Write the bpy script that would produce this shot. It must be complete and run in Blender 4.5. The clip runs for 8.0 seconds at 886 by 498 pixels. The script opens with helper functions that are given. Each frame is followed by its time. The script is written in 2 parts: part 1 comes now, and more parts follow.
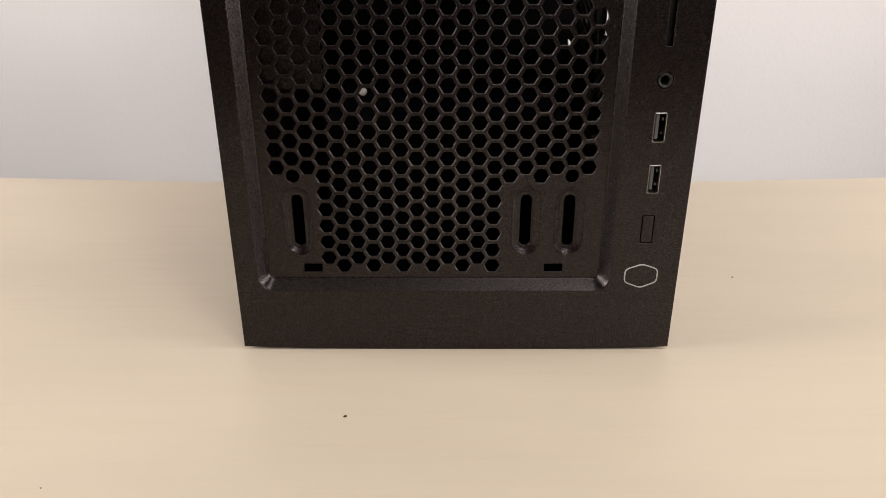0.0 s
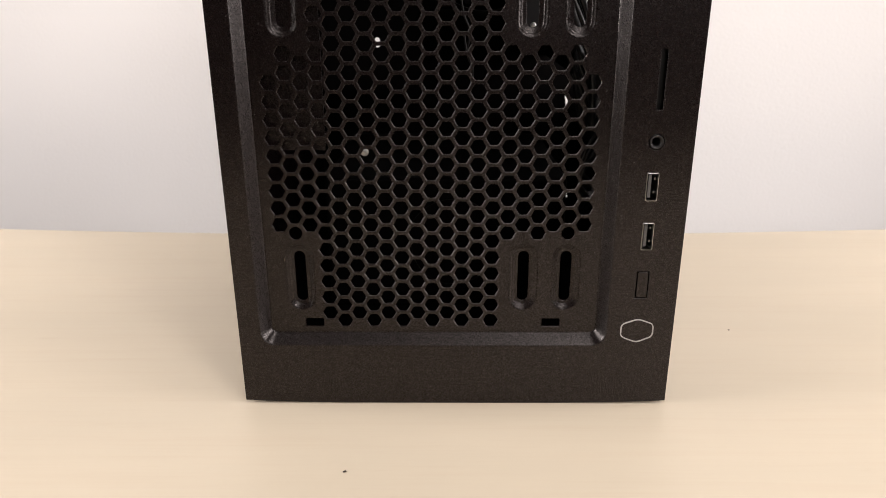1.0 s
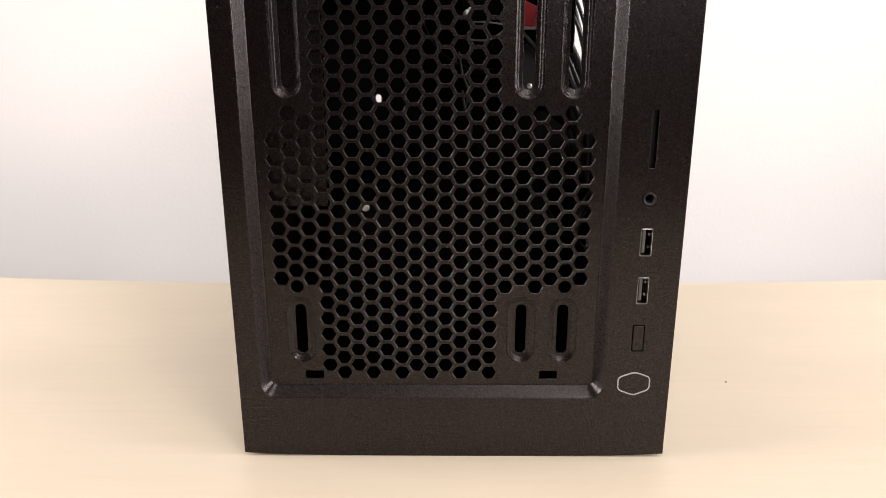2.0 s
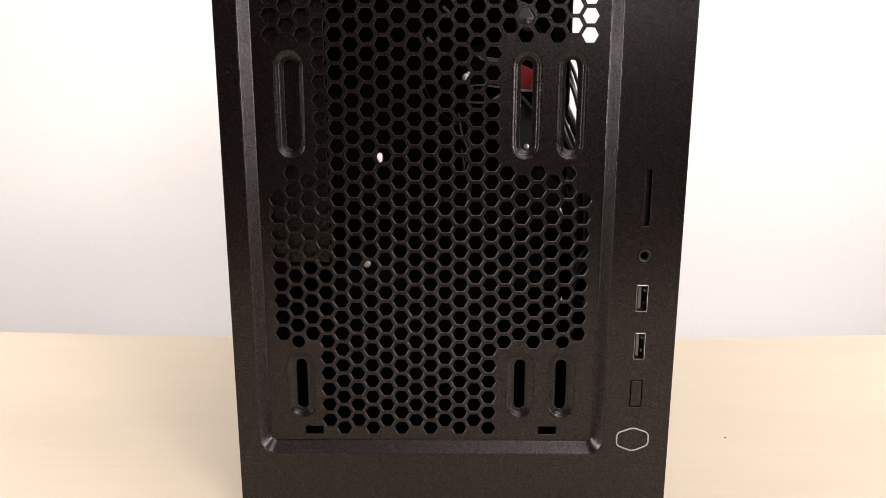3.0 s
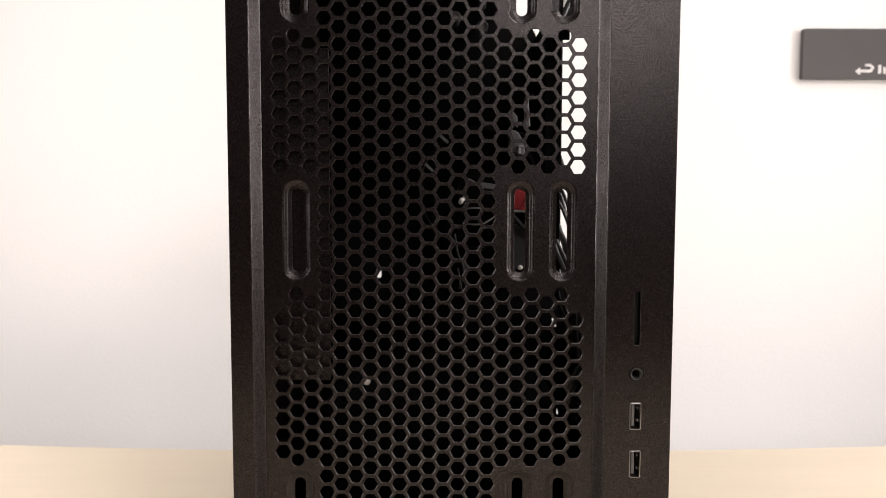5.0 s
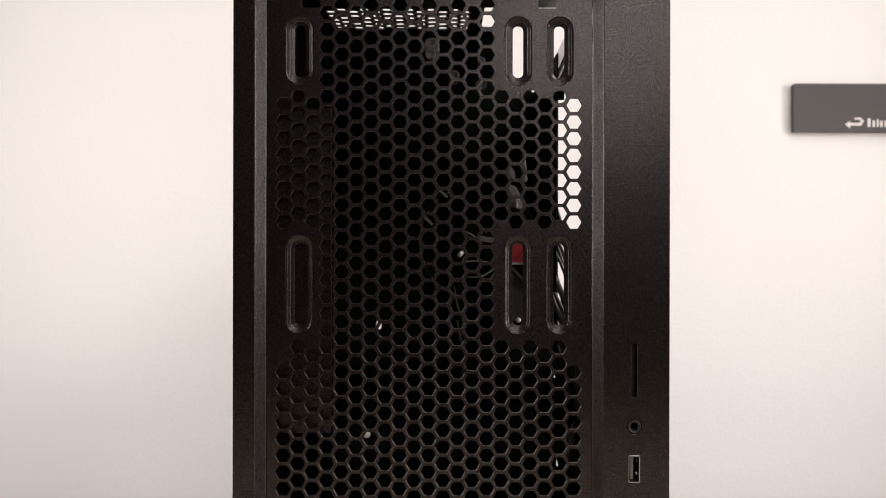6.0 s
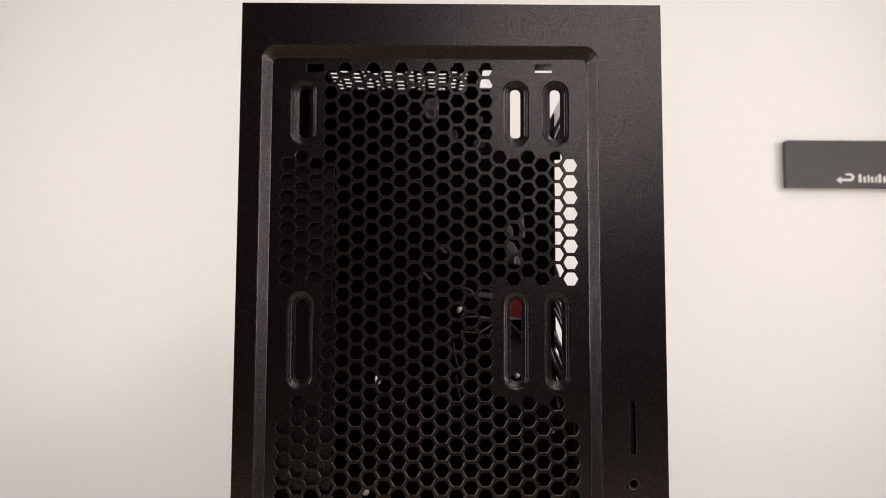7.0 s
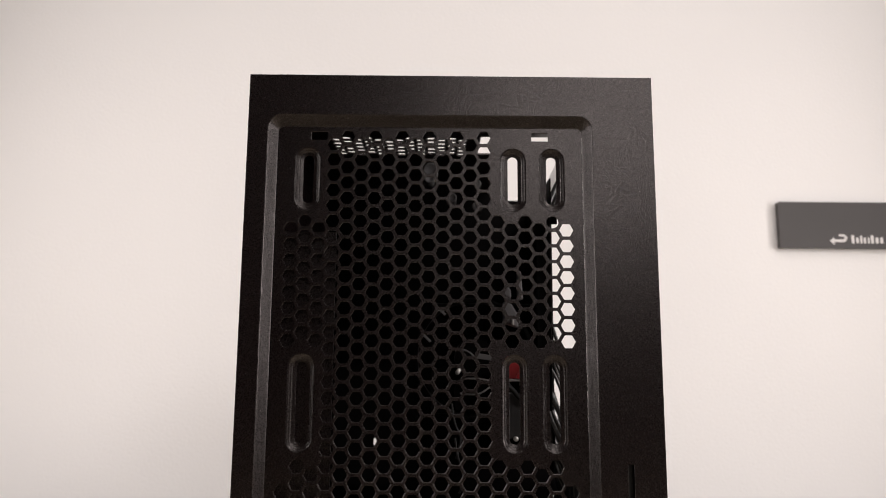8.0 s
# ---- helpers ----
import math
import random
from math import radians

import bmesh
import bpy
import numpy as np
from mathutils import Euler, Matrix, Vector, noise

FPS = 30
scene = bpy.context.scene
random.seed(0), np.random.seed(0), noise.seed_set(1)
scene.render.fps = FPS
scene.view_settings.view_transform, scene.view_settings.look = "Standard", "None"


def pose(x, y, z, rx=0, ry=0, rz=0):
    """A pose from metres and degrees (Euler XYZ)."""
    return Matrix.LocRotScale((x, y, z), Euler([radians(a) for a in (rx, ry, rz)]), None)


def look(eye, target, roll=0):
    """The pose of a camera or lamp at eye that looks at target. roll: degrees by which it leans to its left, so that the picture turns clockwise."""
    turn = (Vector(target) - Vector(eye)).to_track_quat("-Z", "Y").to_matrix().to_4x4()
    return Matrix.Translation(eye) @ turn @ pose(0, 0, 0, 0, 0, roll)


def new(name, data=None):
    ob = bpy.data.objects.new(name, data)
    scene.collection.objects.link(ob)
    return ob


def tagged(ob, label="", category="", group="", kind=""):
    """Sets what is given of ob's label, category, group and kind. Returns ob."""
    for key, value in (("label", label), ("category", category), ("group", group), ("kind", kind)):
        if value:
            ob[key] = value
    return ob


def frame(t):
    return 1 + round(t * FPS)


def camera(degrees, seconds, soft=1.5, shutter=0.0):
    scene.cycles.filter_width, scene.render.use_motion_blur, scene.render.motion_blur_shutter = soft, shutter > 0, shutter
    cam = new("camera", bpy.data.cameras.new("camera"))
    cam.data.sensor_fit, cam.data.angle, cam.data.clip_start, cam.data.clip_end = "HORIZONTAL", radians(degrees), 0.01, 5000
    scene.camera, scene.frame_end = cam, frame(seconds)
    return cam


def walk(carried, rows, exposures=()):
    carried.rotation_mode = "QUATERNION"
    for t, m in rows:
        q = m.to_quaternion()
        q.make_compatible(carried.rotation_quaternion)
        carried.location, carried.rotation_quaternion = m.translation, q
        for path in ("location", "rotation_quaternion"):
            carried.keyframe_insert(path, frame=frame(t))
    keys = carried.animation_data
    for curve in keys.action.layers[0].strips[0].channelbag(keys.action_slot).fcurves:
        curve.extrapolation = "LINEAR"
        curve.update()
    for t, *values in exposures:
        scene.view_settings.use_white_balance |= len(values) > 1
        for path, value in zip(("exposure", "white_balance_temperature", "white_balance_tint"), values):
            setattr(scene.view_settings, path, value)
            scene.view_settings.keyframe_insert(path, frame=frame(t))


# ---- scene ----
cam = camera(63.6, 8.0, soft=0.85)
cam.data.dof.use_dof, cam.data.dof.focus_distance, cam.data.dof.aperture_fstop = True, 0.345, 17.0
PATH = [
    (0, -0.0048, -0.3135, 0.1905, 0.293, -23.533, -0.118),
    (0.5, -0.0044, -0.3163, 0.1945, 0.328, -21.722, -0.098),
    (1, -0.0033, -0.3188, 0.1982, 0.472, -19.927, -0.159),
    (1.5, -0.0031, -0.3210, 0.2014, 0.453, -18.152, -0.083),
    (3, -0.0037, -0.3303, 0.2073, 0.264, -12.042, 0.103),
    (3.5, -0.0018, -0.3335, 0.2081, 0.528, -9.816, -0.010),
    (4, -0.0032, -0.3364, 0.2147, 0.278, -8.363, 0.134),
    (4.5, -0.0055, -0.3399, 0.2171, -0.113, -6.107, 0.243),
    (6, -0.0058, -0.3514, 0.2215, -0.250, -0.067, 0.114),
    (6.5, -0.0060, -0.3543, 0.2227, -0.312, 1.920, 0.169),
    (7, -0.0067, -0.3576, 0.2241, -0.423, 4.028, 0.218),
    (7.5, -0.0072, -0.3621, 0.2251, -0.522, 6.450, 0.225),
    (8, -0.0076, -0.3651, 0.2265, -0.578, 8.610, 0.314),
]
EXPOSURES = [(0, -0.42), (1.5, -0.05), (3.5, 0.08), (4.5, 0.05), (6.5, -0.36), (8.0, -0.45)]
walk(cam, [(t, pose(x, y, z, 90 + pitch, 0, yaw) @ pose(0, 0, 0, 0, 0, roll)) for t, x, y, z, yaw, pitch, roll in PATH], EXPOSURES)


# ---- light ----
def softbox(place, target, size, watts, colour):
    data = bpy.data.lights.new("softbox", "AREA")
    data.shape, data.size, data.size_y, data.energy, data.color = "RECTANGLE", size[0], size[1], watts, colour
    ob = new("softbox_light", data)
    ob.matrix_world = look(place, target)
    return ob


WARM = (1.0, 0.925, 0.912)
softbox((1.15, -1.55, 1.40), (0.0, 0.25, 0.15), (0.48, 0.48), 17, WARM)
softbox((0.50, -2.05, 1.05), (0.0, 0.25, 0.20), (0.80, 0.80), 12, WARM)
softbox((0.98, -0.08, 0.38), (0.0, -0.30, 0.15), (0.60, 0.50), 13, WARM)
softbox((-0.98, -0.08, 0.43), (0.0, -0.30, 0.18), (0.56, 0.58), 14.5, WARM)
# a soft lamp hung over the desk
softbox((0.40, -0.32, 1.42), (0.15, -0.05, 0.0), (0.60, 0.60), 6, WARM)
world = bpy.data.worlds.new("room_air")
world.use_nodes = True
world.node_tree.nodes["Background"].inputs[0].default_value = (1.0, 0.95, 0.9, 1)
world.node_tree.nodes["Background"].inputs[1].default_value = 0.02
scene.world = world


# ---- materials ----
def material(name, colour, rough=0.5, metal=0.0, spec=0.5, spot=None, grain=None, bump=None, coat=0.0):
    """spot, grain: (scale, second colour, amount) of large stains and of fine grain; bump: (scale, height in metres)."""
    m = bpy.data.materials.new(name)
    m.use_nodes = True
    nt = m.node_tree
    b = nt.nodes["Principled BSDF"]
    b.inputs["Roughness"].default_value, b.inputs["Metallic"].default_value = rough, metal
    b.inputs["Specular IOR Level"].default_value = spec
    b.inputs["Coat Weight"].default_value = coat
    b.inputs["Base Color"].default_value = (*colour, 1)
    coords = nt.nodes.new("ShaderNodeTexCoord")
    last = None
    for extra in (spot, grain):
        if not extra:
            continue
        scale, second, amount = extra
        tex = nt.nodes.new("ShaderNodeTexNoise")
        tex.inputs["Scale"].default_value, tex.inputs["Detail"].default_value = scale, 4
        nt.links.new(coords.outputs["Object"], tex.inputs["Vector"])
        ramp = nt.nodes.new("ShaderNodeMapRange")
        ramp.inputs["From Min"].default_value, ramp.inputs["From Max"].default_value = 0.42, 0.72
        ramp.inputs["To Max"].default_value = amount
        nt.links.new(tex.outputs["Fac"], ramp.inputs["Value"])
        mix = nt.nodes.new("ShaderNodeMix")
        mix.data_type = "RGBA"
        nt.links.new(ramp.outputs["Result"], mix.inputs["Factor"])
        mix.inputs["A"].default_value, mix.inputs["B"].default_value = (*colour, 1), (*second, 1)
        if last:
            nt.links.new(last, mix.inputs["A"])
        last = mix.outputs["Result"]
    if last:
        nt.links.new(last, b.inputs["Base Color"])
    if bump:
        tex = nt.nodes.new("ShaderNodeTexNoise")
        tex.inputs["Scale"].default_value, tex.inputs["Detail"].default_value = bump[0], 3
        nt.links.new(coords.outputs["Object"], tex.inputs["Vector"])
        node = nt.nodes.new("ShaderNodeBump")
        node.inputs["Distance"].default_value = bump[1]
        node.inputs["Strength"].default_value = 1.0
        nt.links.new(tex.outputs["Fac"], node.inputs["Height"])
        nt.links.new(node.outputs["Normal"], b.inputs["Normal"])
    return m


def wood_material():
    m = material("maple_laminate", (0.58, 0.508, 0.392), 0.42, spec=0.4)
    nt = m.node_tree
    b = nt.nodes["Principled BSDF"]
    coords = nt.nodes.new("ShaderNodeTexCoord")
    colour = None
    for stretch, scale, second, low, high, amount in (
            ((1.3, 5, 1), 3.0, (0.635, 0.553, 0.425), 0.35, 0.7, 0.8),
            ((2.0, 60, 1), 3.0, (0.52, 0.40, 0.29), 0.5, 0.85, 0.22),
            ((7, 260, 1), 3.0, (0.50, 0.38, 0.27), 0.5, 0.9, 0.15),
            ((4.0, 30, 1), 4.0, (0.45, 0.335, 0.23), 0.66, 0.8, 0.22)):
        mapping = nt.nodes.new("ShaderNodeMapping")
        mapping.inputs["Scale"].default_value = stretch
        mapping.inputs["Rotation"].default_value = (0, 0, radians(2))
        nt.links.new(coords.outputs["Object"], mapping.inputs["Vector"])
        tex = nt.nodes.new("ShaderNodeTexNoise")
        tex.inputs["Scale"].default_value, tex.inputs["Detail"].default_value = scale, 5
        nt.links.new(mapping.outputs["Vector"], tex.inputs["Vector"])
        ramp = nt.nodes.new("ShaderNodeMapRange")
        ramp.inputs["From Min"].default_value, ramp.inputs["From Max"].default_value = low, high
        ramp.inputs["To Max"].default_value = amount
        nt.links.new(tex.outputs["Fac"], ramp.inputs["Value"])
        mix = nt.nodes.new("ShaderNodeMix")
        mix.data_type = "RGBA"
        mix.inputs["A"].default_value, mix.inputs["B"].default_value = (0.58, 0.508, 0.392, 1), (*second, 1)
        nt.links.new(ramp.outputs["Result"], mix.inputs["Factor"])
        if colour:
            nt.links.new(colour, mix.inputs["A"])
        colour = mix.outputs["Result"]
    nt.links.new(colour, b.inputs["Base Color"])
    return m


def powder_material():
    """Black textured powder coat: a fine grain of duller and glossier specks, mild relief and a few dust grains."""
    m = material("black_powder_coat", (0.0040, 0.0021, 0.0021), 0.3, bump=(1300, 0.00002))
    nt = m.node_tree
    b = nt.nodes["Principled BSDF"]
    b.inputs["Specular Tint"].default_value = (1.0, 0.93, 0.90, 1)
    coords = nt.nodes.new("ShaderNodeTexCoord")
    fleck = nt.nodes.new("ShaderNodeTexVoronoi")
    fleck.inputs["Scale"].default_value = 2300
    nt.links.new(coords.outputs["Object"], fleck.inputs["Vector"])
    split = nt.nodes.new("ShaderNodeSeparateColor")
    nt.links.new(fleck.outputs["Color"], split.inputs["Color"])
    for out, low, high, least, most, socket in (("Red", 0.5, 1.0, 0.32, 0.70, "Specular IOR Level"), ("Green", 0.0, 1.0, 0.26, 0.32, "Roughness")):
        ramp = nt.nodes.new("ShaderNodeMapRange")
        ramp.inputs["From Min"].default_value, ramp.inputs["From Max"].default_value = low, high
        ramp.inputs["To Min"].default_value, ramp.inputs["To Max"].default_value = least, most
        nt.links.new(split.outputs[out], ramp.inputs["Value"])
        nt.links.new(ramp.outputs["Result"], b.inputs[socket])
    dust = nt.nodes.new("ShaderNodeTexVoronoi")
    dust.inputs["Scale"].default_value = 42
    turn = nt.nodes.new("ShaderNodeMapping")
    turn.inputs["Rotation"].default_value = (radians(90), 0, 0)
    nt.links.new(coords.outputs["Object"], turn.inputs["Vector"])
    dust.voronoi_dimensions = "2D"
    nt.links.new(turn.outputs["Vector"], dust.inputs["Vector"])
    grain = nt.nodes.new("ShaderNodeMapRange")
    grain.inputs["From Min"].default_value, grain.inputs["From Max"].default_value = 0.007, 0.014
    grain.inputs["To Min"].default_value, grain.inputs["To Max"].default_value = 0.5, 0.0
    nt.links.new(dust.outputs["Distance"], grain.inputs["Value"])
    mix = nt.nodes.new("ShaderNodeMix")
    mix.data_type = "RGBA"
    mix.inputs["A"].default_value, mix.inputs["B"].default_value = (0.0040, 0.0021, 0.0021, 1), (0.2, 0.19, 0.18, 1)
    nt.links.new(grain.outputs["Result"], mix.inputs["Factor"])
    nt.links.new(mix.outputs["Result"], b.inputs["Base Color"])
    return m


POWDER = powder_material()
MAPLE = wood_material()
WALL = material("white_wall_paint", (0.80, 0.785, 0.765), 0.85, spec=0.2, spot=(1.3, (0.74, 0.725, 0.71), 0.6), bump=(260, 0.0003))
CEILING = material("white_ceiling_paint", (0.8, 0.79, 0.78), 0.9, spec=0.2, bump=(200, 0.0003))
FLOOR = material("grey_floor_vinyl", (0.3, 0.28, 0.26), 0.5, spot=(3, (0.24, 0.22, 0.2), 0.7))
# black paint taken darker, to put the shade inside the case into its colour
INNER = material("black_with_interior_shade", (0.0012, 0.0009, 0.0009), 0.7, spec=0.05, spot=(30, (0.0016, 0.0012, 0.0012), 0.6), bump=(900, 0.00008))
PLASTIC = material("black_plastic", (0.009, 0.0075, 0.0072), 0.42, spec=0.4, spot=(60, (0.009, 0.008, 0.008), 0.6), bump=(1200, 0.00005))
DARK_PLASTIC = material("dark_port_plastic", (0.003, 0.003, 0.003), 0.5, spec=0.25, bump=(1500, 0.00003))
CHROME = material("nickel_plated_shell", (0.40, 0.39, 0.38), 0.3, 1.0, bump=(800, 0.00002))
TONGUE = material("grey_port_tongue", (0.11, 0.107, 0.104), 0.45, bump=(900, 0.00003))
CURTAIN = material("charcoal_curtain", (0.035, 0.032, 0.03), 0.95, spec=0.1, spot=(5, (0.025, 0.023, 0.022), 0.8), bump=(120, 0.001))
EMBLEM = material("silver_emblem_line", (0.5, 0.49, 0.49), 0.4, 0.3, bump=(900, 0.00002))
STEEL = material("bare_steel", (0.62, 0.61, 0.60), 0.5, 1.0, bump=(500, 0.00003))
CABLE = material("black_cable_sleeve", (0.012, 0.012, 0.012), 0.3, bump=(900, 0.00006))
RED = material("red_anodised_metal", (0.30, 0.018, 0.022), 0.4, 0.2, spot=(80, (0.2, 0.012, 0.015), 0.6), bump=(700, 0.00003))
GREY = material("grey_aluminium", (0.33, 0.32, 0.32), 0.42, 0.7, bump=(500, 0.00004))
SLATE = material("slate_grey_metal", (0.08, 0.078, 0.08), 0.45, 0.4, bump=(500, 0.00004))
DULL = material("dull_grey_moulding", (0.10, 0.095, 0.10), 0.5, spec=0.4, bump=(700, 0.00005))
STONE = material("dark_grey_moulding", (0.026, 0.025, 0.026), 0.45, spec=0.4, bump=(700, 0.00005))
PALE = material("pale_grey_paint", (0.55, 0.54, 0.53), 0.5, bump=(500, 0.00004))
SIGN = material("charcoal_sign_board", (0.048, 0.043, 0.041), 0.6, spot=(9, (0.040, 0.036, 0.034), 0.7), bump=(400, 0.0001))
SIGN_EDGE = material("sign_board_edge", (0.5, 0.49, 0.48), 0.6, bump=(400, 0.0001))
PRINT = material("white_sign_print", (0.62, 0.60, 0.58), 0.6, bump=(300, 0.00005))
CRUMB = material("dark_crumb", (0.03, 0.02, 0.015), 0.8, spot=(900, (0.08, 0.05, 0.03), 0.6), bump=(2000, 0.0002))


# ---- mesh helpers ----
def link(name, bm, mat, smooth=False):
    mesh = bpy.data.meshes.new(name)
    bmesh.ops.recalc_face_normals(bm, faces=bm.faces)
    for f in bm.faces:
        f.smooth = smooth
    bm.to_mesh(mesh)
    bm.free()
    mesh.materials.append(mat)
    return new(name, mesh)


def part(name, bm, mat, parent, label="", smooth=False):
    ob = link(name, bm, mat, smooth)
    ob.parent = parent
    return tagged(ob, label)


def box(x0, x1, y0, y1, z0, z1, bevel=0.0, bm=None):
    bm = bm or bmesh.new()
    made = bmesh.ops.create_cube(bm, size=1)["verts"]
    for v in made:
        v.co = Vector(((x0 + x1) / 2 + v.co.x * (x1 - x0), (y0 + y1) / 2 + v.co.y * (y1 - y0), (z0 + z1) / 2 + v.co.z * (z1 - z0)))
    if bevel:
        edges = list({e for v in made for e in v.link_edges})
        bmesh.ops.bevel(bm, geom=edges, offset=bevel, segments=2, affect="EDGES", profile=0.5)
    return bm


def cylinder(place, axis, radius, depth, sides=24, top=None, bm=None):
    bm = bm or bmesh.new()
    turn = Vector(axis).to_track_quat("Z", "Y").to_matrix().to_4x4()
    bmesh.ops.create_cone(bm, cap_ends=True, segments=sides, radius1=radius, radius2=radius if top is None else top, depth=depth,
                          matrix=Matrix.Translation(place) @ turn)
    return bm


def rounded(x0, x1, z0, z1, r, n=6):
    """Outline of a rectangle with rounded corners."""
    pts = []
    for cx, cz, a in ((x1 - r, z1 - r, 0), (x0 + r, z1 - r, 90), (x0 + r, z0 + r, 180), (x1 - r, z0 + r, 270)):
        for i in range(n + 1):
            b = radians(a + 90 * i / n)
            pts.append((cx + r * math.cos(b), cz + r * math.sin(b)))
    return pts


def ring(cx, cz, r, n, turn=0.0):
    return [(cx + r * math.cos(2 * math.pi * i / n + turn), cz + r * math.sin(2 * math.pi * i / n + turn)) for i in range(n)]


def softened(pts, r, n=5):
    """The outline with each corner rounded."""
    out = []
    for i, p in enumerate(pts):
        p, a, b = Vector(p), Vector(pts[i - 1]), Vector(pts[(i + 1) % len(pts)])
        a, b = p + (a - p).normalized() * r, p + (b - p).normalized() * r
        for k in range(n + 1):
            t = k / n
            q = a * (1 - t) ** 2 + p * 2 * t * (1 - t) + b * t * t
            out.append((q.x, q.y))
    return out


def sheet(outlines, y0, y1, chamfer=0.0):
    """A flat sheet in the x-z plane between y0 and y1: the first outline with the others cut out of it."""
    data = bpy.data.curves.new("cut", "CURVE")
    data.dimensions, data.fill_mode, data.extrude = "2D", "BOTH", abs(y1 - y0) / 2 - chamfer
    data.bevel_depth, data.bevel_resolution, data.offset = chamfer, 0, -chamfer
    for pts in outlines:
        s = data.splines.new("POLY")
        s.points.add(len(pts) - 1)
        for p, (x, z) in zip(s.points, pts):
            p.co = (x, z, 0, 1)
        s.use_cyclic_u = True
    ob = new("cut", data)
    mesh = bpy.data.meshes.new_from_object(ob.evaluated_get(bpy.context.evaluated_depsgraph_get()))
    bm = bmesh.new()
    bm.from_mesh(mesh)
    bpy.data.objects.remove(ob)
    bpy.data.curves.remove(data)
    bpy.data.meshes.remove(mesh)
    for v in bm.verts:
        v.co = Vector((v.co.x, (y0 + y1) / 2 + v.co.z, v.co.y))
    bmesh.ops.remove_doubles(bm, verts=bm.verts, dist=1e-6)
    return bm


def loft(rings, closed_end=False, bm=None):
    """A skin over rings of points (x, y, z) that all have the same count."""
    bm = bm or bmesh.new()
    rows = [[bm.verts.new(p) for p in r] for r in rings]
    n = len(rows[0])
    for a, b in zip(rows, rows[1:]):
        for i in range(n):
            bm.faces.new((a[i], a[(i + 1) % n], b[(i + 1) % n], b[i]))
    if closed_end:
        bm.faces.new(rows[-1])
    return bm


def tube(points, radius, sides=8):
    """A round cable through the points, smoothed."""
    pts = [Vector(p) for p in points]
    line = []
    ends = [pts[0]] + pts + [pts[-1]]
    for a, b, c, d in zip(ends, ends[1:], ends[2:], ends[3:]):
        for i in range(8):
            t = i / 8
            line.append(0.5 * (2 * b + (c - a) * t + (2 * a - 5 * b + 4 * c - d) * t * t + (3 * b - a - 3 * c + d) * t ** 3))
    line.append(pts[-1])
    rings = []
    for i, p in enumerate(line):
        way = (line[min(i + 1, len(line) - 1)] - line[max(i - 1, 0)]).normalized()
        side = way.cross(Vector((0.3, 1, 0.1))).normalized()
        up = side.cross(way)
        rings.append([p + radius * (math.cos(2 * math.pi * k / sides) * side + math.sin(2 * math.pi * k / sides) * up) for k in range(sides)])
    return loft(rings)


# ---- the room ----
def room():
    tagged(link("wall_north", box(-2.2, 2.2, 0.62, 0.74, -0.75, 1.9), WALL), "plain white painted wall behind the desk", "wall", kind="structure")
    tagged(link("wall_south", box(-2.2, 2.2, -2.6, -2.48, -0.75, 1.9), CURTAIN), "dark charcoal studio wall", "wall", kind="structure")
    tagged(link("wall_west", box(-2.32, -2.2, -2.6, 0.74, -0.75, 1.9), CURTAIN), "dark charcoal studio wall", "wall", kind="structure")
    tagged(link("wall_east", box(2.2, 2.32, -2.6, 0.74, -0.75, 1.9), CURTAIN), "dark charcoal studio wall", "wall", kind="structure")
    tagged(link("floor", box(-2.32, 2.32, -2.6, 0.74, -0.85, -0.75), FLOOR), "grey vinyl floor", "floor", kind="structure")
    tagged(link("ceiling", box(-2.32, 2.32, -2.6, 0.74, 1.9, 2.0), CEILING), "white painted ceiling", "ceiling", kind="structure")


DESK = -0.0018


def desk():
    thing = tagged(new("desk"), "light maple desk with a bare smooth top, pulled off the wall", "desk")
    # the back edge runs in a very shallow bow
    back = [(x / 100, 0.2690 + 0.10 * min(abs(x) / 100, 0.45) ** 2) for x in range(-80, 81, 5)]
    outline = [(-0.8, -0.5), (0.8, -0.5)] + back[::-1]
    bm = sheet([outline], -0.028 + DESK, DESK)
    for v in bm.verts:
        v.co = Vector((v.co.x, v.co.z, v.co.y))
    part("desktop", bm, MAPLE, thing, "pale maple laminate top with fine straight grain")
    for x in (-0.72, 0.72):
        for y in (-0.43, 0.2):
            part("leg", box(x - 0.025, x + 0.025, y - 0.025, y + 0.025, -0.75, -0.0299, 0.003), STEEL, thing)
    return thing


room()
desk()

# ---- the computer case ----
HALF, TALL, DEEP, SINK, SKIN = 0.1075, 0.3757, 0.262, 0.006, 0.001
PITCH, RISE = 0.00727, 0.00836
MID_X, LOW_Z = -0.0114, 0.0424
HOLE = 0.00380
SLOT_X = (-0.0760, 0.0333, 0.0540)
SLOT_Z = ((0.0485, 0.0829), (0.1787, 0.2280), (0.3030, 0.3374))


def vent_holes():
    """Centres of the hexagonal holes: a full middle field and, beside the fan slots, two bands that reach to both sides."""
    spots = []
    for k in range(-10, 11):
        shift = 0.5 if k % 2 else 0.0
        for n in range(37):
            if k % 2 and n == 36:
                continue
            wing = k < -7 or k > 4
            if wing:
                if k % 2:
                    ok = 5 <= n <= 15 or 23 <= n <= 30
                elif abs(k) == 10:
                    ok = 6 <= n <= 14 or 23 <= n <= 30
                else:
                    ok = 6 <= n <= 15 or 23 <= n <= 30
                if not ok:
                    continue
            spots.append((MID_X + k * PITCH, LOW_Z + (n + shift) * RISE))
    return spots


def slot_outline(cx, z0, z1, half, inset=0.0):
    half -= inset
    return rounded(cx - half, cx + half, z0 + inset, z1 - inset, half * 0.999, 8)


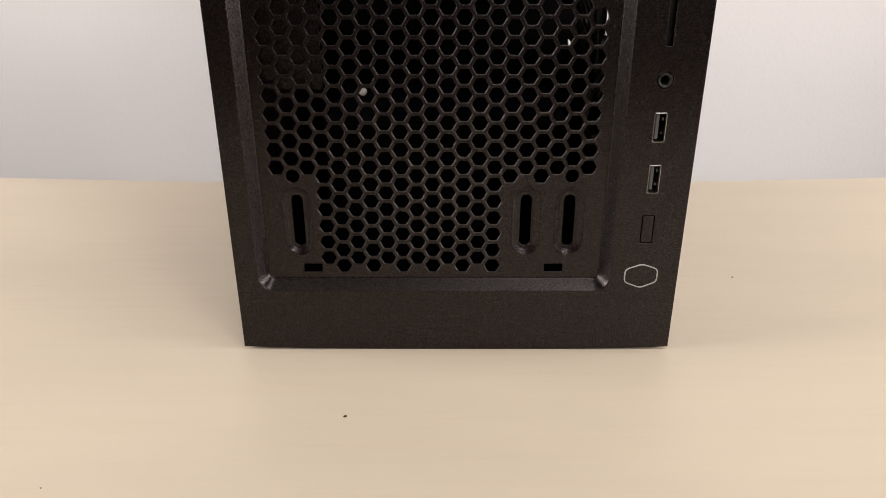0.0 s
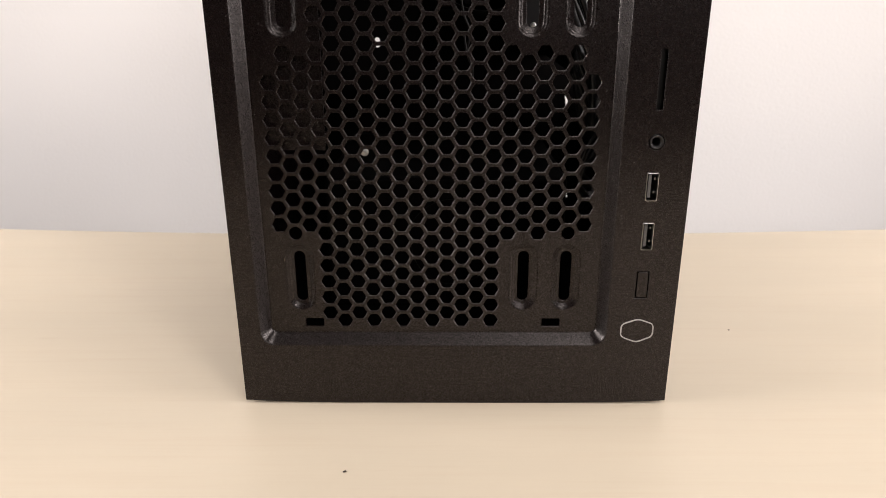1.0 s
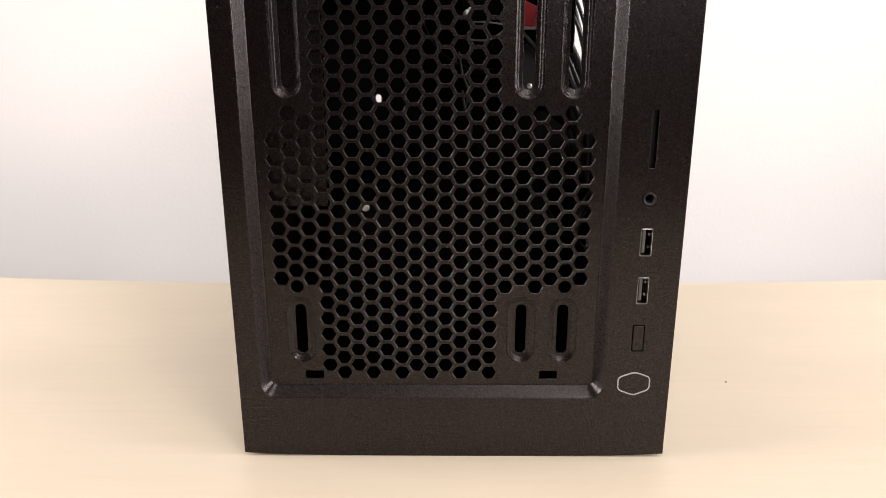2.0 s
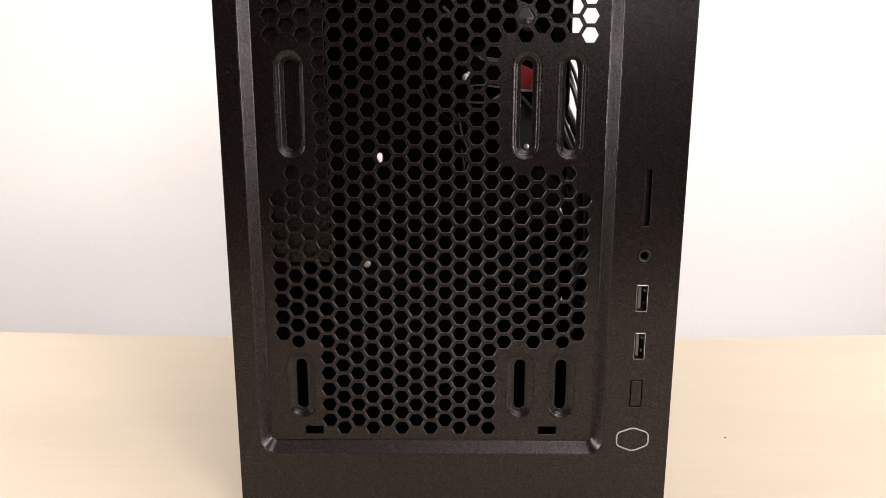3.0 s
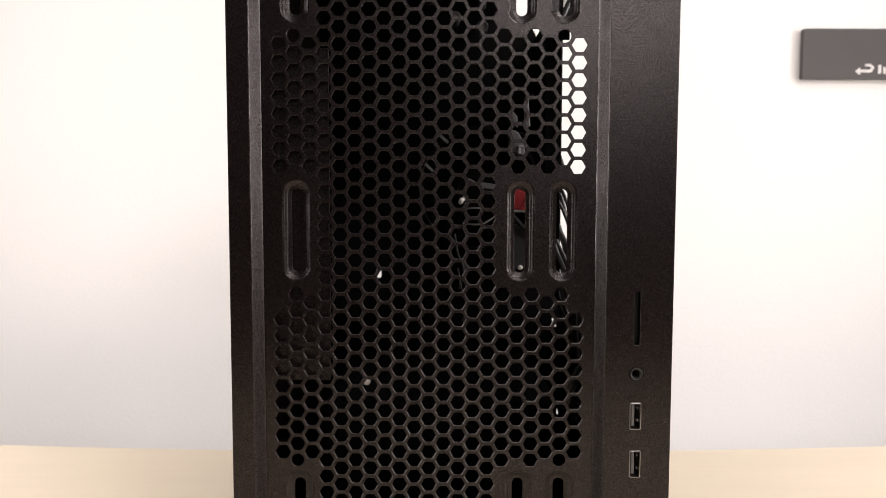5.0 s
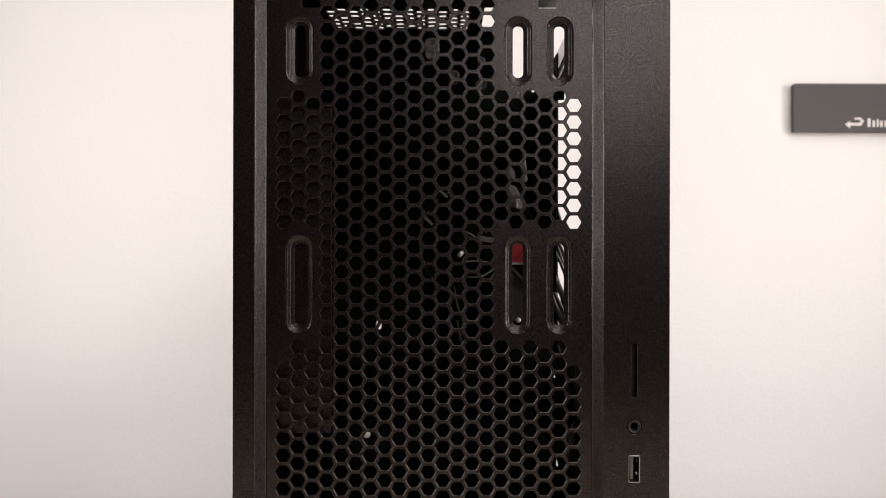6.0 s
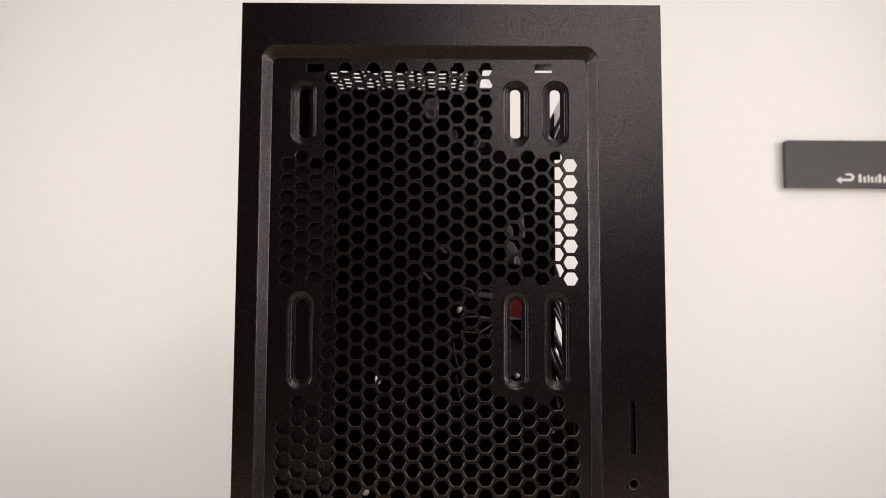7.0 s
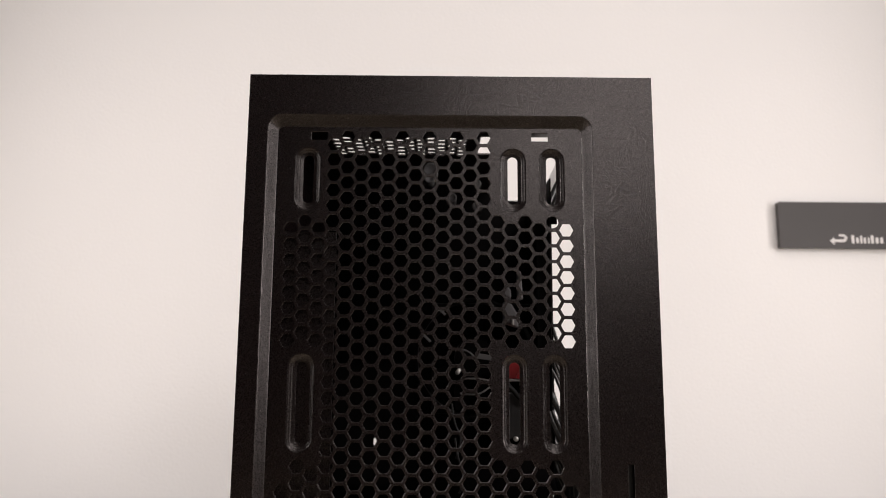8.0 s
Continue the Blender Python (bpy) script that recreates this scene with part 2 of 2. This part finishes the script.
def front(case):
    outer = rounded(-0.0970, 0.0750, 0.0315, 0.3537, 0.0075, 8)
    inner = rounded(-0.0924, 0.0704, 0.0358, 0.3488, 0.0032, 8)
    emblem = [(0.0897, 0.0464), (0.0977, 0.0436), (0.0977, 0.0366), (0.0897, 0.0332), (0.0815, 0.0364), (0.0815, 0.0434)]
    # the lower edge sags a little in the middle
    border = [(HALF, 0.0), (HALF, TALL), (-HALF, TALL), (-HALF, 0.0)]
    border += [(HALF * u / 10, -0.0016 * (1 - (u / 10) ** 4)) for u in range(-9, 10)]
    cuts = [outer,
            rounded(0.0884, 0.0916, 0.1480, 0.1743, 0.0006, 3),
            ring(0.0903, 0.1336, 0.0037, 28),
            rounded(0.0872, 0.0930, 0.1061, 0.1197, 0.0006, 3),
            rounded(0.0875, 0.0931, 0.0820, 0.0957, 0.0006, 3),
            rounded(0.0871, 0.0932, 0.0570, 0.0711, 0.0004, 3)]
    part("front_frame", sheet([border] + cuts, 0, SKIN, 0.00015), POWDER, case, "flat black powder-coated steel border")
    # pressed slope between the border and the sunken field
    profile = ((0, 0), (0.04, 0.015), (0.10, 0.085), (0.90, 0.915), (0.96, 0.985), (1, 1))
    rings = [[(a[0] + (b[0] - a[0]) * u, SINK * w, a[1] + (b[1] - a[1]) * u) for a, b in zip(outer, inner)] for u, w in profile]
    part("pressed_step", loft(rings), POWDER, case, "sloping pressed step round the vent field", smooth=True)
    # the holes next to the slot ends are smaller and round
    tight = [LOW_Z + (n + 0.5) * RISE for n in (5, 30)]
    holes = [ring(x, z, 0.0032, 14) if abs(abs(x - MID_X) - 9 * PITCH) < 0.001 and min(abs(z - q) for q in tight) < 0.001 else ring(x, z, HOLE, 6) for x, z in vent_holes()]
    slots = [slot_outline(cx, z0, z1, 0.0068) for cx in SLOT_X for z0, z1 in SLOT_Z]
    notches = [[(x, z), (x + 0.0089, z), (x + 0.0089, z + 0.0043), (x, z + 0.0043)] for x in (-0.0749, 0.0434) for z in (0.0391, 0.3417)]
    part("vent_panel", sheet([inner] + holes + slots + notches, SINK, SINK + SKIN, 0.00024), POWDER, case, "sunken steel field of punched hexagonal holes")
    for cx in SLOT_X:
        for z0, z1 in SLOT_Z:
            dish = ((0, 0), (0.0004, 0.0001), (0.0007, 0.0003), (0.0011, 0.0007), (0.0014, 0.00085), (0.0017, 0.0009), (0.0019, 0.0011), (0.0023, 0.0015),
                    (0.0026, 0.0016), (0.0039, 0.0016), (0.0041, 0.0017), (0.0041, 0.0026))
            rings = [[(x, SINK + d, z) for x, z in slot_outline(cx, z0, z1, 0.0068, o)] for o, d in dish]
            part("fan_slot", loft(rings), POWDER, case, "pressed oval screw slot", smooth=True)
    return emblem


def ports(case, emblem):
    reader = part("card_slot", box(0.0872, 0.0945, 0.0035, 0.012, 0.1465, 0.1758, 0.0004), DARK_PLASTIC, case, "narrow dark card slot")
    part("slot_lip", box(0.0884, 0.0888, 0.0004, 0.0035, 0.1482, 0.1741), PLASTIC, reader)
    jack = part("audio_jack", loft([[(x, y, z) for x, z in ring(0.0903, 0.1336, r, 28)] for r, y in
                ((0.0033, 0.0040), (0.0033, 0.0003), (0.0031, 0.0000), (0.0026, 0.0001), (0.0020, 0.0007), (0.0018, 0.0012), (0.0018, 0.009))], True), PLASTIC, case, "round black headphone jack", True)
    part("contact_ring", loft([[(x, y, z) for x, z in ring(0.0903, 0.1336, r, 28)] for r, y in
         ((0.00172, 0.0030), (0.00172, 0.0060), (0.00160, 0.0060), (0.00160, 0.0030))]), CHROME, jack, "metal contact ring", True)
    for x0, x1, z0, z1 in ((0.0873, 0.0929, 0.1062, 0.1196), (0.0876, 0.0930, 0.0821, 0.0956)):
        rows = []
        for o, y in ((0.0, 0.0010), (0.0, -0.0003), (0.0003, -0.0004), (0.0003, 0.013)):
            rows.append([(x, y, z) for x, z in rounded(x0 + o, x1 - o, z0 + o, z1 - o, 0.0006, 3)])
        port = part("usb_port", loft(rows), CHROME, case, "silver-rimmed upright rectangular port")
        part("tongue", box(x0 + 0.0013, x0 + 0.0028, 0.0015, 0.013, z0 + 0.0012, z1 - 0.0012, 0.0002), TONGUE, port, "grey plastic contact tongue")
        part("back_stop", box(x0 + 0.0003, x1 - 0.0003, 0.011, 0.0135, z0 + 0.0003, z1 - 0.0003), DARK_PLASTIC, port)
        for z in (z0 + 0.0035, z1 - 0.0035):
            part("spring", box(x1 - 0.0012, x1 - 0.0006, 0.003, 0.006, z - 0.0006, z + 0.0006, 0.0001), CHROME, port)
    part("reset_button", box(0.0876, 0.0927, 0.0002, 0.006, 0.0575, 0.0706, 0.0003), POWDER, case, "flat black rectangular push button")
    # six-sided outline badge that is also the power button
    inset = [(0.0896 + (x - 0.0896) * 0.935, 0.0398 + (z - 0.0398) * 0.915) for x, z in emblem]
    part("emblem_outline", sheet([softened(emblem, 0.0022), softened(inset, 0.0019)], -0.0005, 0.0), EMBLEM, case, "thin silver six-sided outline badge")
    face = [(0.0896 + (x - 0.0896) * 0.915, 0.0398 + (z - 0.0398) * 0.89) for x, z in emblem]
    part("power_button", sheet([softened(face, 0.0019)], -0.0002, 0.0), POWDER, case, "black six-sided power button face")


def shell(case):
    back, side = DEEP, 0.0012
    part("side_panel", box(-HALF, -HALF + side, SKIN, back, 0.0015, TALL), POWDER, case, "closed black steel side panel")
    part("base_plate", box(-HALF + side, HALF, SKIN, back, 0.0015, 0.003), INNER, case)
    part("side_rail", box(HALF - 0.0012, HALF, 0.200, back, 0.003, 0.128), POWDER, case)
    part("side_rail", box(HALF - 0.0012, HALF, SKIN, 0.200, 0.003, 0.172), POWDER, case)
    part("side_rail", box(HALF - 0.0012, HALF, SKIN, 0.020, 0.172, TALL - 0.002), POWDER, case)
    part("front_flange", box(-HALF + side, -0.0975, SKIN, 0.010, 0.003, TALL - 0.002), INNER, case)
    # top sheet with its own field of hexagonal holes and an open cut towards the back
    holes = []
    for k in range(-9, 4):
        for n in range(5):
            holes.append(ring(MID_X + k * PITCH, 0.1095 + (n + (0.5 if k % 2 else 0)) * RISE, 0.0037, 6))
    outline = [(-HALF, 0.0), (HALF, 0.0), (HALF, back), (0.100, back), (0.100, 0.103), (0.0225, 0.103), (0.0225, 0.146), (0.041, 0.146), (0.041, back), (-HALF, back)]
    bm = sheet([outline] + holes, TALL - 0.0012, TALL)
    for v in bm.verts:
        v.co = Vector((v.co.x, v.co.z + SKIN * (1 if v.co.z < 0.001 else 0), v.co.y))
    part("top_panel", bm, POWDER, case, "black top sheet punched with hexagonal holes")
    part("top_clip", box(-0.092, -0.079, 0.002, 0.012, TALL, TALL + 0.0010, 0.0004), POWDER, case)
    part("top_clip", box(0.093, 0.1055, 0.002, 0.012, TALL, TALL + 0.0008, 0.0003), POWDER, case)
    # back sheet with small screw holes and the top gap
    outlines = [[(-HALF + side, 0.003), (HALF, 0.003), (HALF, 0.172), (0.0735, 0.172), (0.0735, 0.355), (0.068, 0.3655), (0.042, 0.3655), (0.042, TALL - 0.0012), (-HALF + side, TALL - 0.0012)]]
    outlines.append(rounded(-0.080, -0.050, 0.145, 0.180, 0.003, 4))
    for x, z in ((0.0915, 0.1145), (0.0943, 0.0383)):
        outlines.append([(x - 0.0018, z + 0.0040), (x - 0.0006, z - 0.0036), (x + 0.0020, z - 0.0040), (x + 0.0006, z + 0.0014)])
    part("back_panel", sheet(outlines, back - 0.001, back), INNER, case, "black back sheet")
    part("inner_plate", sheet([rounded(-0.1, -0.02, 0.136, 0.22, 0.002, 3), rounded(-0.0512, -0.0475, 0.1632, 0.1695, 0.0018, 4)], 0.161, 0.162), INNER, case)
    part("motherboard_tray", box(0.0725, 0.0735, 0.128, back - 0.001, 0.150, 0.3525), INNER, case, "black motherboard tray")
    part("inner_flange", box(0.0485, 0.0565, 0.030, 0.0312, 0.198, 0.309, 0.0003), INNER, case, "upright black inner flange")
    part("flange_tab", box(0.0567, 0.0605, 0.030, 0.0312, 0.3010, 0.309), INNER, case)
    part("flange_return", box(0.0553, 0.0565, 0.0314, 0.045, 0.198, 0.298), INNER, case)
    bm = box(-0.0026, 0.0026, -0.001, 0.001, -0.016, 0.016, 0.0004)
    bmesh.ops.transform(bm, matrix=pose(0.0770, 0.15, 0.3542, 0, 24.9, 0), verts=bm.verts)
    part("stay", bm, PALE, case, "pale grey metal stay")
    part("drive_plate", box(-0.1010, -0.0605, 0.0100, 0.0110, 0.128, 0.292, 0.0003), POWDER, case, "black plate close behind the vents")
    for x in (-0.0975, 0.0975):
        for y in (0.03, 0.235):
            part("foot", box(x - 0.008, x + 0.008, y - 0.012, y + 0.012, DESK, 0.0016, 0.0004), DARK_PLASTIC, case)
    return case


case = tagged(new("computer_case"), "black steel computer case, front cover off, standing on the desk", "computer case")
badge = front(case)
ports(case, badge)
shell(case)


# ---- what shows inside the case ----
def cooler():
    thing = tagged(new("processor_cooler"), "dark processor cooler with a finned fan and shiny bracket", "cooler")
    cx, cy, cz = 0.020, 0.150, 0.226
    # cooler parts take the interior black, shade included in the colour
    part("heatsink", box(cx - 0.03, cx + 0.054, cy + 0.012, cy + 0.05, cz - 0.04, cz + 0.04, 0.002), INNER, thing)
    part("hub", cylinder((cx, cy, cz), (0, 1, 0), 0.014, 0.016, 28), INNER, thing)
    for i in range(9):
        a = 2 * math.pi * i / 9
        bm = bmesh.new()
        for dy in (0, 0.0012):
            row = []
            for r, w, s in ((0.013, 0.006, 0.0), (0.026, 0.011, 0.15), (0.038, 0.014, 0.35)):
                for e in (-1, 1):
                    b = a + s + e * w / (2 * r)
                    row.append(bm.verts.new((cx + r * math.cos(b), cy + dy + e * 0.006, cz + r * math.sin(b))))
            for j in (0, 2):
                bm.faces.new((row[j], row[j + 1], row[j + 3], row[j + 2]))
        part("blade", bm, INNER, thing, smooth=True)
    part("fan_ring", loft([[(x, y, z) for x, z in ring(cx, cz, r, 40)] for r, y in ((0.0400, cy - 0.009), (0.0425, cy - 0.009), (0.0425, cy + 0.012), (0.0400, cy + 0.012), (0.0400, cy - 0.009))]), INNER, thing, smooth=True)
    return thing


def heatsink():
    thing = tagged(new("chipset_heatsink"), "red anodised heatsink block with a silver edge", "heatsink")
    part("block", sheet([[(0.040, 0.2285), (0.0520, 0.2230), (0.0520, 0.2122), (0.040, 0.2122)]], 0.130, 0.150, 0.0004), RED, thing)
    part("fin", sheet([[(0.0470, 0.2122), (0.0520, 0.2215), (0.0520, 0.2122)]], 0.128, 0.1298), RED, thing)
    part("edge", box(0.040, 0.0520, 0.1295, 0.150, 0.2105, 0.2120, 0.0003), GREY, thing, "silver metal edge")
    part("body", box(0.040, 0.0520, 0.134, 0.150, 0.172, 0.2020, 0.001), STONE, thing, "dark grey lower body")
    part("strap", tube([(0.0400, 0.131, 0.2098), (0.0440, 0.130, 0.2060), (0.0485, 0.130, 0.2010), (0.0530, 0.131, 0.1960)], 0.0018), DARK_PLASTIC, thing, "black strap crossing the block", True)
    return thing


def connector():
    thing = tagged(new("connector_block"), "grey metal connector block above the heatsink", "connector")
    part("shell", sheet([[(0.0394, 0.2500), (0.0486, 0.2470), (0.0486, 0.2550), (0.0440, 0.2625), (0.0394, 0.2640)]], 0.1205, 0.136, 0.0004), DULL, thing)
    part("tab", sheet([[(0.0394, 0.2690), (0.0440, 0.2655), (0.0436, 0.2720), (0.0400, 0.2765)]], 0.1200, 0.124, 0.0003), DULL, thing)
    part("guide", sheet([[(0.0490, 0.2655), (0.0519, 0.2662), (0.0505, 0.2850), (0.0487, 0.2848)]], 0.1200, 0.130, 0.0003), DULL, thing)
    part("lip", box(0.0440, 0.0490, 0.117, 0.1203, 0.2522, 0.2538, 0.0004), GREY, thing, "bright metal lip")
    part("lip", box(0.0440, 0.0455, 0.117, 0.1203, 0.2480, 0.2520, 0.0004), GREY, thing, "bright metal lip")
    return thing


def wire_bracket():
    thing = tagged(new("fan_bracket"), "wire and strip bracket of the cooler fan", "bracket")
    for way in ([(0.0080, 0.083, 0.2128), (0.0130, 0.082, 0.2136), (0.0195, 0.083, 0.2134), (0.0290, 0.086, 0.2120)],
                [(0.0080, 0.084, 0.2046), (0.0130, 0.082, 0.2040), (0.0200, 0.082, 0.2046), (0.0270, 0.085, 0.2088)],
                [(0.0100, 0.083, 0.2312), (0.0135, 0.082, 0.2297), (0.0165, 0.083, 0.2272)]):
        part("rod", tube(way, 0.0005), SLATE, thing, "thin shiny rod", True)
    bm = box(-0.0045, 0.0045, -0.0006, 0.0006, -0.0016, 0.0016, 0.0003)
    bmesh.ops.transform(bm, matrix=pose(0.0228, 0.082, 0.2268, 0, 8, 0), verts=bm.verts)
    part("strip", bm, SLATE, thing, "flat grey metal strip that shows as a glint")
    # two slanted slivers added where dim glints show near the fan
    for x, z, turn in ((-0.0035, 0.2562, 42), (-0.0131, 0.2388, 44)):
        bm = box(-0.0034, 0.0034, -0.0005, 0.0005, -0.0008, 0.0008, 0.0003)
        bmesh.ops.transform(bm, matrix=pose(x, 0.105, z, 0, turn, 0), verts=bm.verts)
        part("strip", bm, SLATE, thing, "flat grey metal strip that shows as a glint")
    # two beads added for a bright glint, pale paint makes them shine out
    glint_bead = part("glint_bead", cylinder((0.0064, 0.0745, 0.2180), (0.2, -1, 0.4), 0.0014, 0.004, 14, 0.0011), PALE, thing, "small pale bead standing in for a glint", True)
    part("glint_bead_tip", cylinder((0.0082, 0.0750, 0.2196), (0.2, -1, 0.4), 0.0011, 0.003, 12, 0.0008), PALE, glint_bead, smooth=True)
    return thing


def screw(x, y, z, r):
    thing = tagged(new("screw"), "small bright steel screw", "screw", "screws inside the case")
    bm = loft([[(px, y - h, pz) for px, pz in ring(x, z, q, 16)] for q, h in ((r, 0), (r, r * 0.3), (r * 0.85, r * 0.6), (r * 0.45, r * 0.8))], True)
    part("head", bm, STEEL, thing, smooth=True)
    part("shank", cylinder((x, y + r, z), (0, 1, 0), r * 0.5, 2 * r, 12), STEEL, thing)
    return thing


def power_supply():
    thing = tagged(new("power_supply"), "matt black power supply box at the back of the case floor", "power supply")
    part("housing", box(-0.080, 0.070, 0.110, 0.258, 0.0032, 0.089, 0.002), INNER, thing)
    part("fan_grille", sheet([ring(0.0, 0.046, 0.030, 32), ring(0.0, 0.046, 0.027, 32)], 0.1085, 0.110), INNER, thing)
    return thing


power_supply()
cooler()
heatsink()
connector()
wire_bracket()
screw(-0.0429, 0.0140, 0.1263, 0.0019)
screw(0.0372, 0.0390, 0.1823, 0.0014)
for x, y, z, r in [(-0.012, 0.15, 0.3641, 0.0056), (-0.0128, 0.15, 0.3577, 0.004), (0.0227, 0.15, 0.3362, 0.004), (0.004, 0.15, 0.3429, 0.0036), (0.0228, 0.15, 0.3537, 0.0028)]:
    bm = loft([[(px, y + h, pz) for px, pz in ring(x, z, q, 20)] for q, h in ((r, 0.016), (r, 0.001), (r * 0.85, 0.0), (r * 0.7, 0.0004))], True)
    tagged(link("capacitor", bm, SLATE, True), "round grey capacitor on the motherboard", "capacitor", "capacitors")
# cables behind the tray: a few thin ones above a dense bundle
for i in range(12):
    a = i / 11
    top = 0.250 - 0.085 * a
    x = 0.0765 + 0.006 * math.sin(i * 2.1)
    y = 0.165 + 0.045 * (i * 0.37 % 1)
    tagged(link("cable", tube([(x - 0.004, y, top + 0.012), (x + 0.002, y, top), (x + 0.011, y + 0.006, top - 0.026), (x + 0.020, y + 0.012, top - 0.058), (x + 0.021, y + 0.012, 0.130)],
                              0.0013 + 0.0009 * a), CABLE, True), "black sleeved power cable hanging behind the tray", "cable", "cables in the case")
# two cables that cross the upper corner
for way in [[(0.0734, 0.152, 0.3362), (0.0778, 0.152, 0.346), (0.0831, 0.152, 0.3577), (0.0883, 0.152, 0.3655)], [(0.0775, 0.154, 0.3349), (0.0814, 0.154, 0.3435), (0.0858, 0.154, 0.3509), (0.0901, 0.154, 0.3552)]]:
    tagged(link("cable", tube(way, 0.0028), CABLE, True), "thick black cable in the upper corner of the case", "cable", "cables in the case")
# sleeved wires that cross the middle slot: two thin ones above a thick bundle
for i in range(8):
    drop, y, r = 0.0105 * i + (0.010 if i > 1 else 0.0) + 0.0015 * math.sin(3.1 * i), 0.115 + 0.003 * i + 0.004 * (i % 2), 0.0011 if i < 2 else 0.0015 + 0.0003 * (i % 3)
    way = [(0.0618 + 0.0011 * i, y, 0.2505 - drop), (0.0667 + 0.0012 * i, y, 0.2347 - drop), (0.0735 + 0.0013 * i, y, 0.2216 - 1.05 * drop),
           (0.0792 + 0.0014 * i, y + 0.002, 0.2045 - 1.08 * drop), (0.0812 + 0.0014 * i, y + 0.003, 0.183 - 1.1 * drop)]
    tagged(link("cable", tube(way, r), CABLE, True), "glossy black cable crossing behind the vents", "cable", "cables in the case")
# cable loops low behind the vents
for bend in (0.0, 0.0045, 0.009):
    tagged(link("cable", tube([(0.0795, 0.060, 0.1320 - bend), (0.0745, 0.058, 0.1250 - bend), (0.0700, 0.058, 0.1175 - bend), (0.0685, 0.060, 0.1065 - bend),
                               (0.0740, 0.064, 0.0990 - bend)], 0.0013), CABLE, True), "glossy black cable looped low in the case", "cable", "cables in the case")
# thin wires in front of the cooler
for x, z in ((0.005, 0.186), (0.007, 0.165)):
    tagged(link("wire", tube([(x - 0.002, 0.090, z + 0.012), (x, 0.091, z), (x + 0.0035, 0.092, z - 0.010), (x + 0.001, 0.094, z - 0.022)], 0.0006), DARK_PLASTIC, True),
           "thin black fan wire", "wire", "fan wires")


# ---- the wall sign ----
def wall_sign():
    thing = tagged(new("wall_sign"), "charcoal grey board sign with pale lettering on the wall", "sign")
    x0, x1, z0, z1, face = 0.4700, 0.80, 0.3790, 0.4440, 0.608
    part("board", sheet([rounded(x0, x1, z0, z1, 0.0025, 4)], face, 0.616), SIGN, thing)
    part("backing", sheet([rounded(x0 + 0.002, x1 - 0.002, z0 + 0.002, z1 - 0.002, 0.002, 4)], 0.616, 0.62), SIGN_EDGE, thing)
    top = z1 - 0.0445
    s = 0.00078
    arrow = [(0, -9), (9, -2), (9, -6), (26, -6), (30, -3), (26, 0), (18, 0), (18, 4), (28, 4), (35, -2), (30, -11), (9, -11), (9, -16)]
    part("arrow", sheet([[(x0 + 0.069 + x * s * 0.93, top - 0.004 + z * s * 0.93) for x, z in arrow]], face - 0.0006, face), PRINT, thing, "pale bent arrow")
    x = x0 + 0.0995
    for w, h in ((8, 15), (7, 11), (5, 14), (7, 11), (5, 11), (8, 15), (8, 11), (8, 11)):
        part("letter_bar", sheet([rounded(x, x + w * s * 0.62, top - 0.0138, top - 0.0138 + h * s, 0.0011, 3)], face - 0.0006, face), PRINT, thing)
        x += (w * 0.9 + 1.2) * s
    return thing


wall_sign()


# ---- crumbs on the desk ----
def crumb(x, y, r):
    bm = bmesh.new()
    bmesh.ops.create_icosphere(bm, subdivisions=2, radius=r)
    for v in bm.verts:
        v.co *= 1 + 0.35 * noise.noise(v.co * 1500 + Vector((x * 900, y * 700, 3)))
        v.co.z *= 0.55
        v.co.x *= 1.4
    low = min(v.co.z for v in bm.verts)
    for v in bm.verts:
        v.co += Vector((x, y, DESK - low))
    tagged(link("crumb", bm, CRUMB, True), "tiny dark crumb on the desk top", "crumb", "crumbs on the desk")


for x, y, r in ((-0.0492, -0.0561, 0.0006), (0.1714, 0.0840, 0.0005), (-0.1596, -0.1006, 0.00025)):
    crumb(x, y, r)
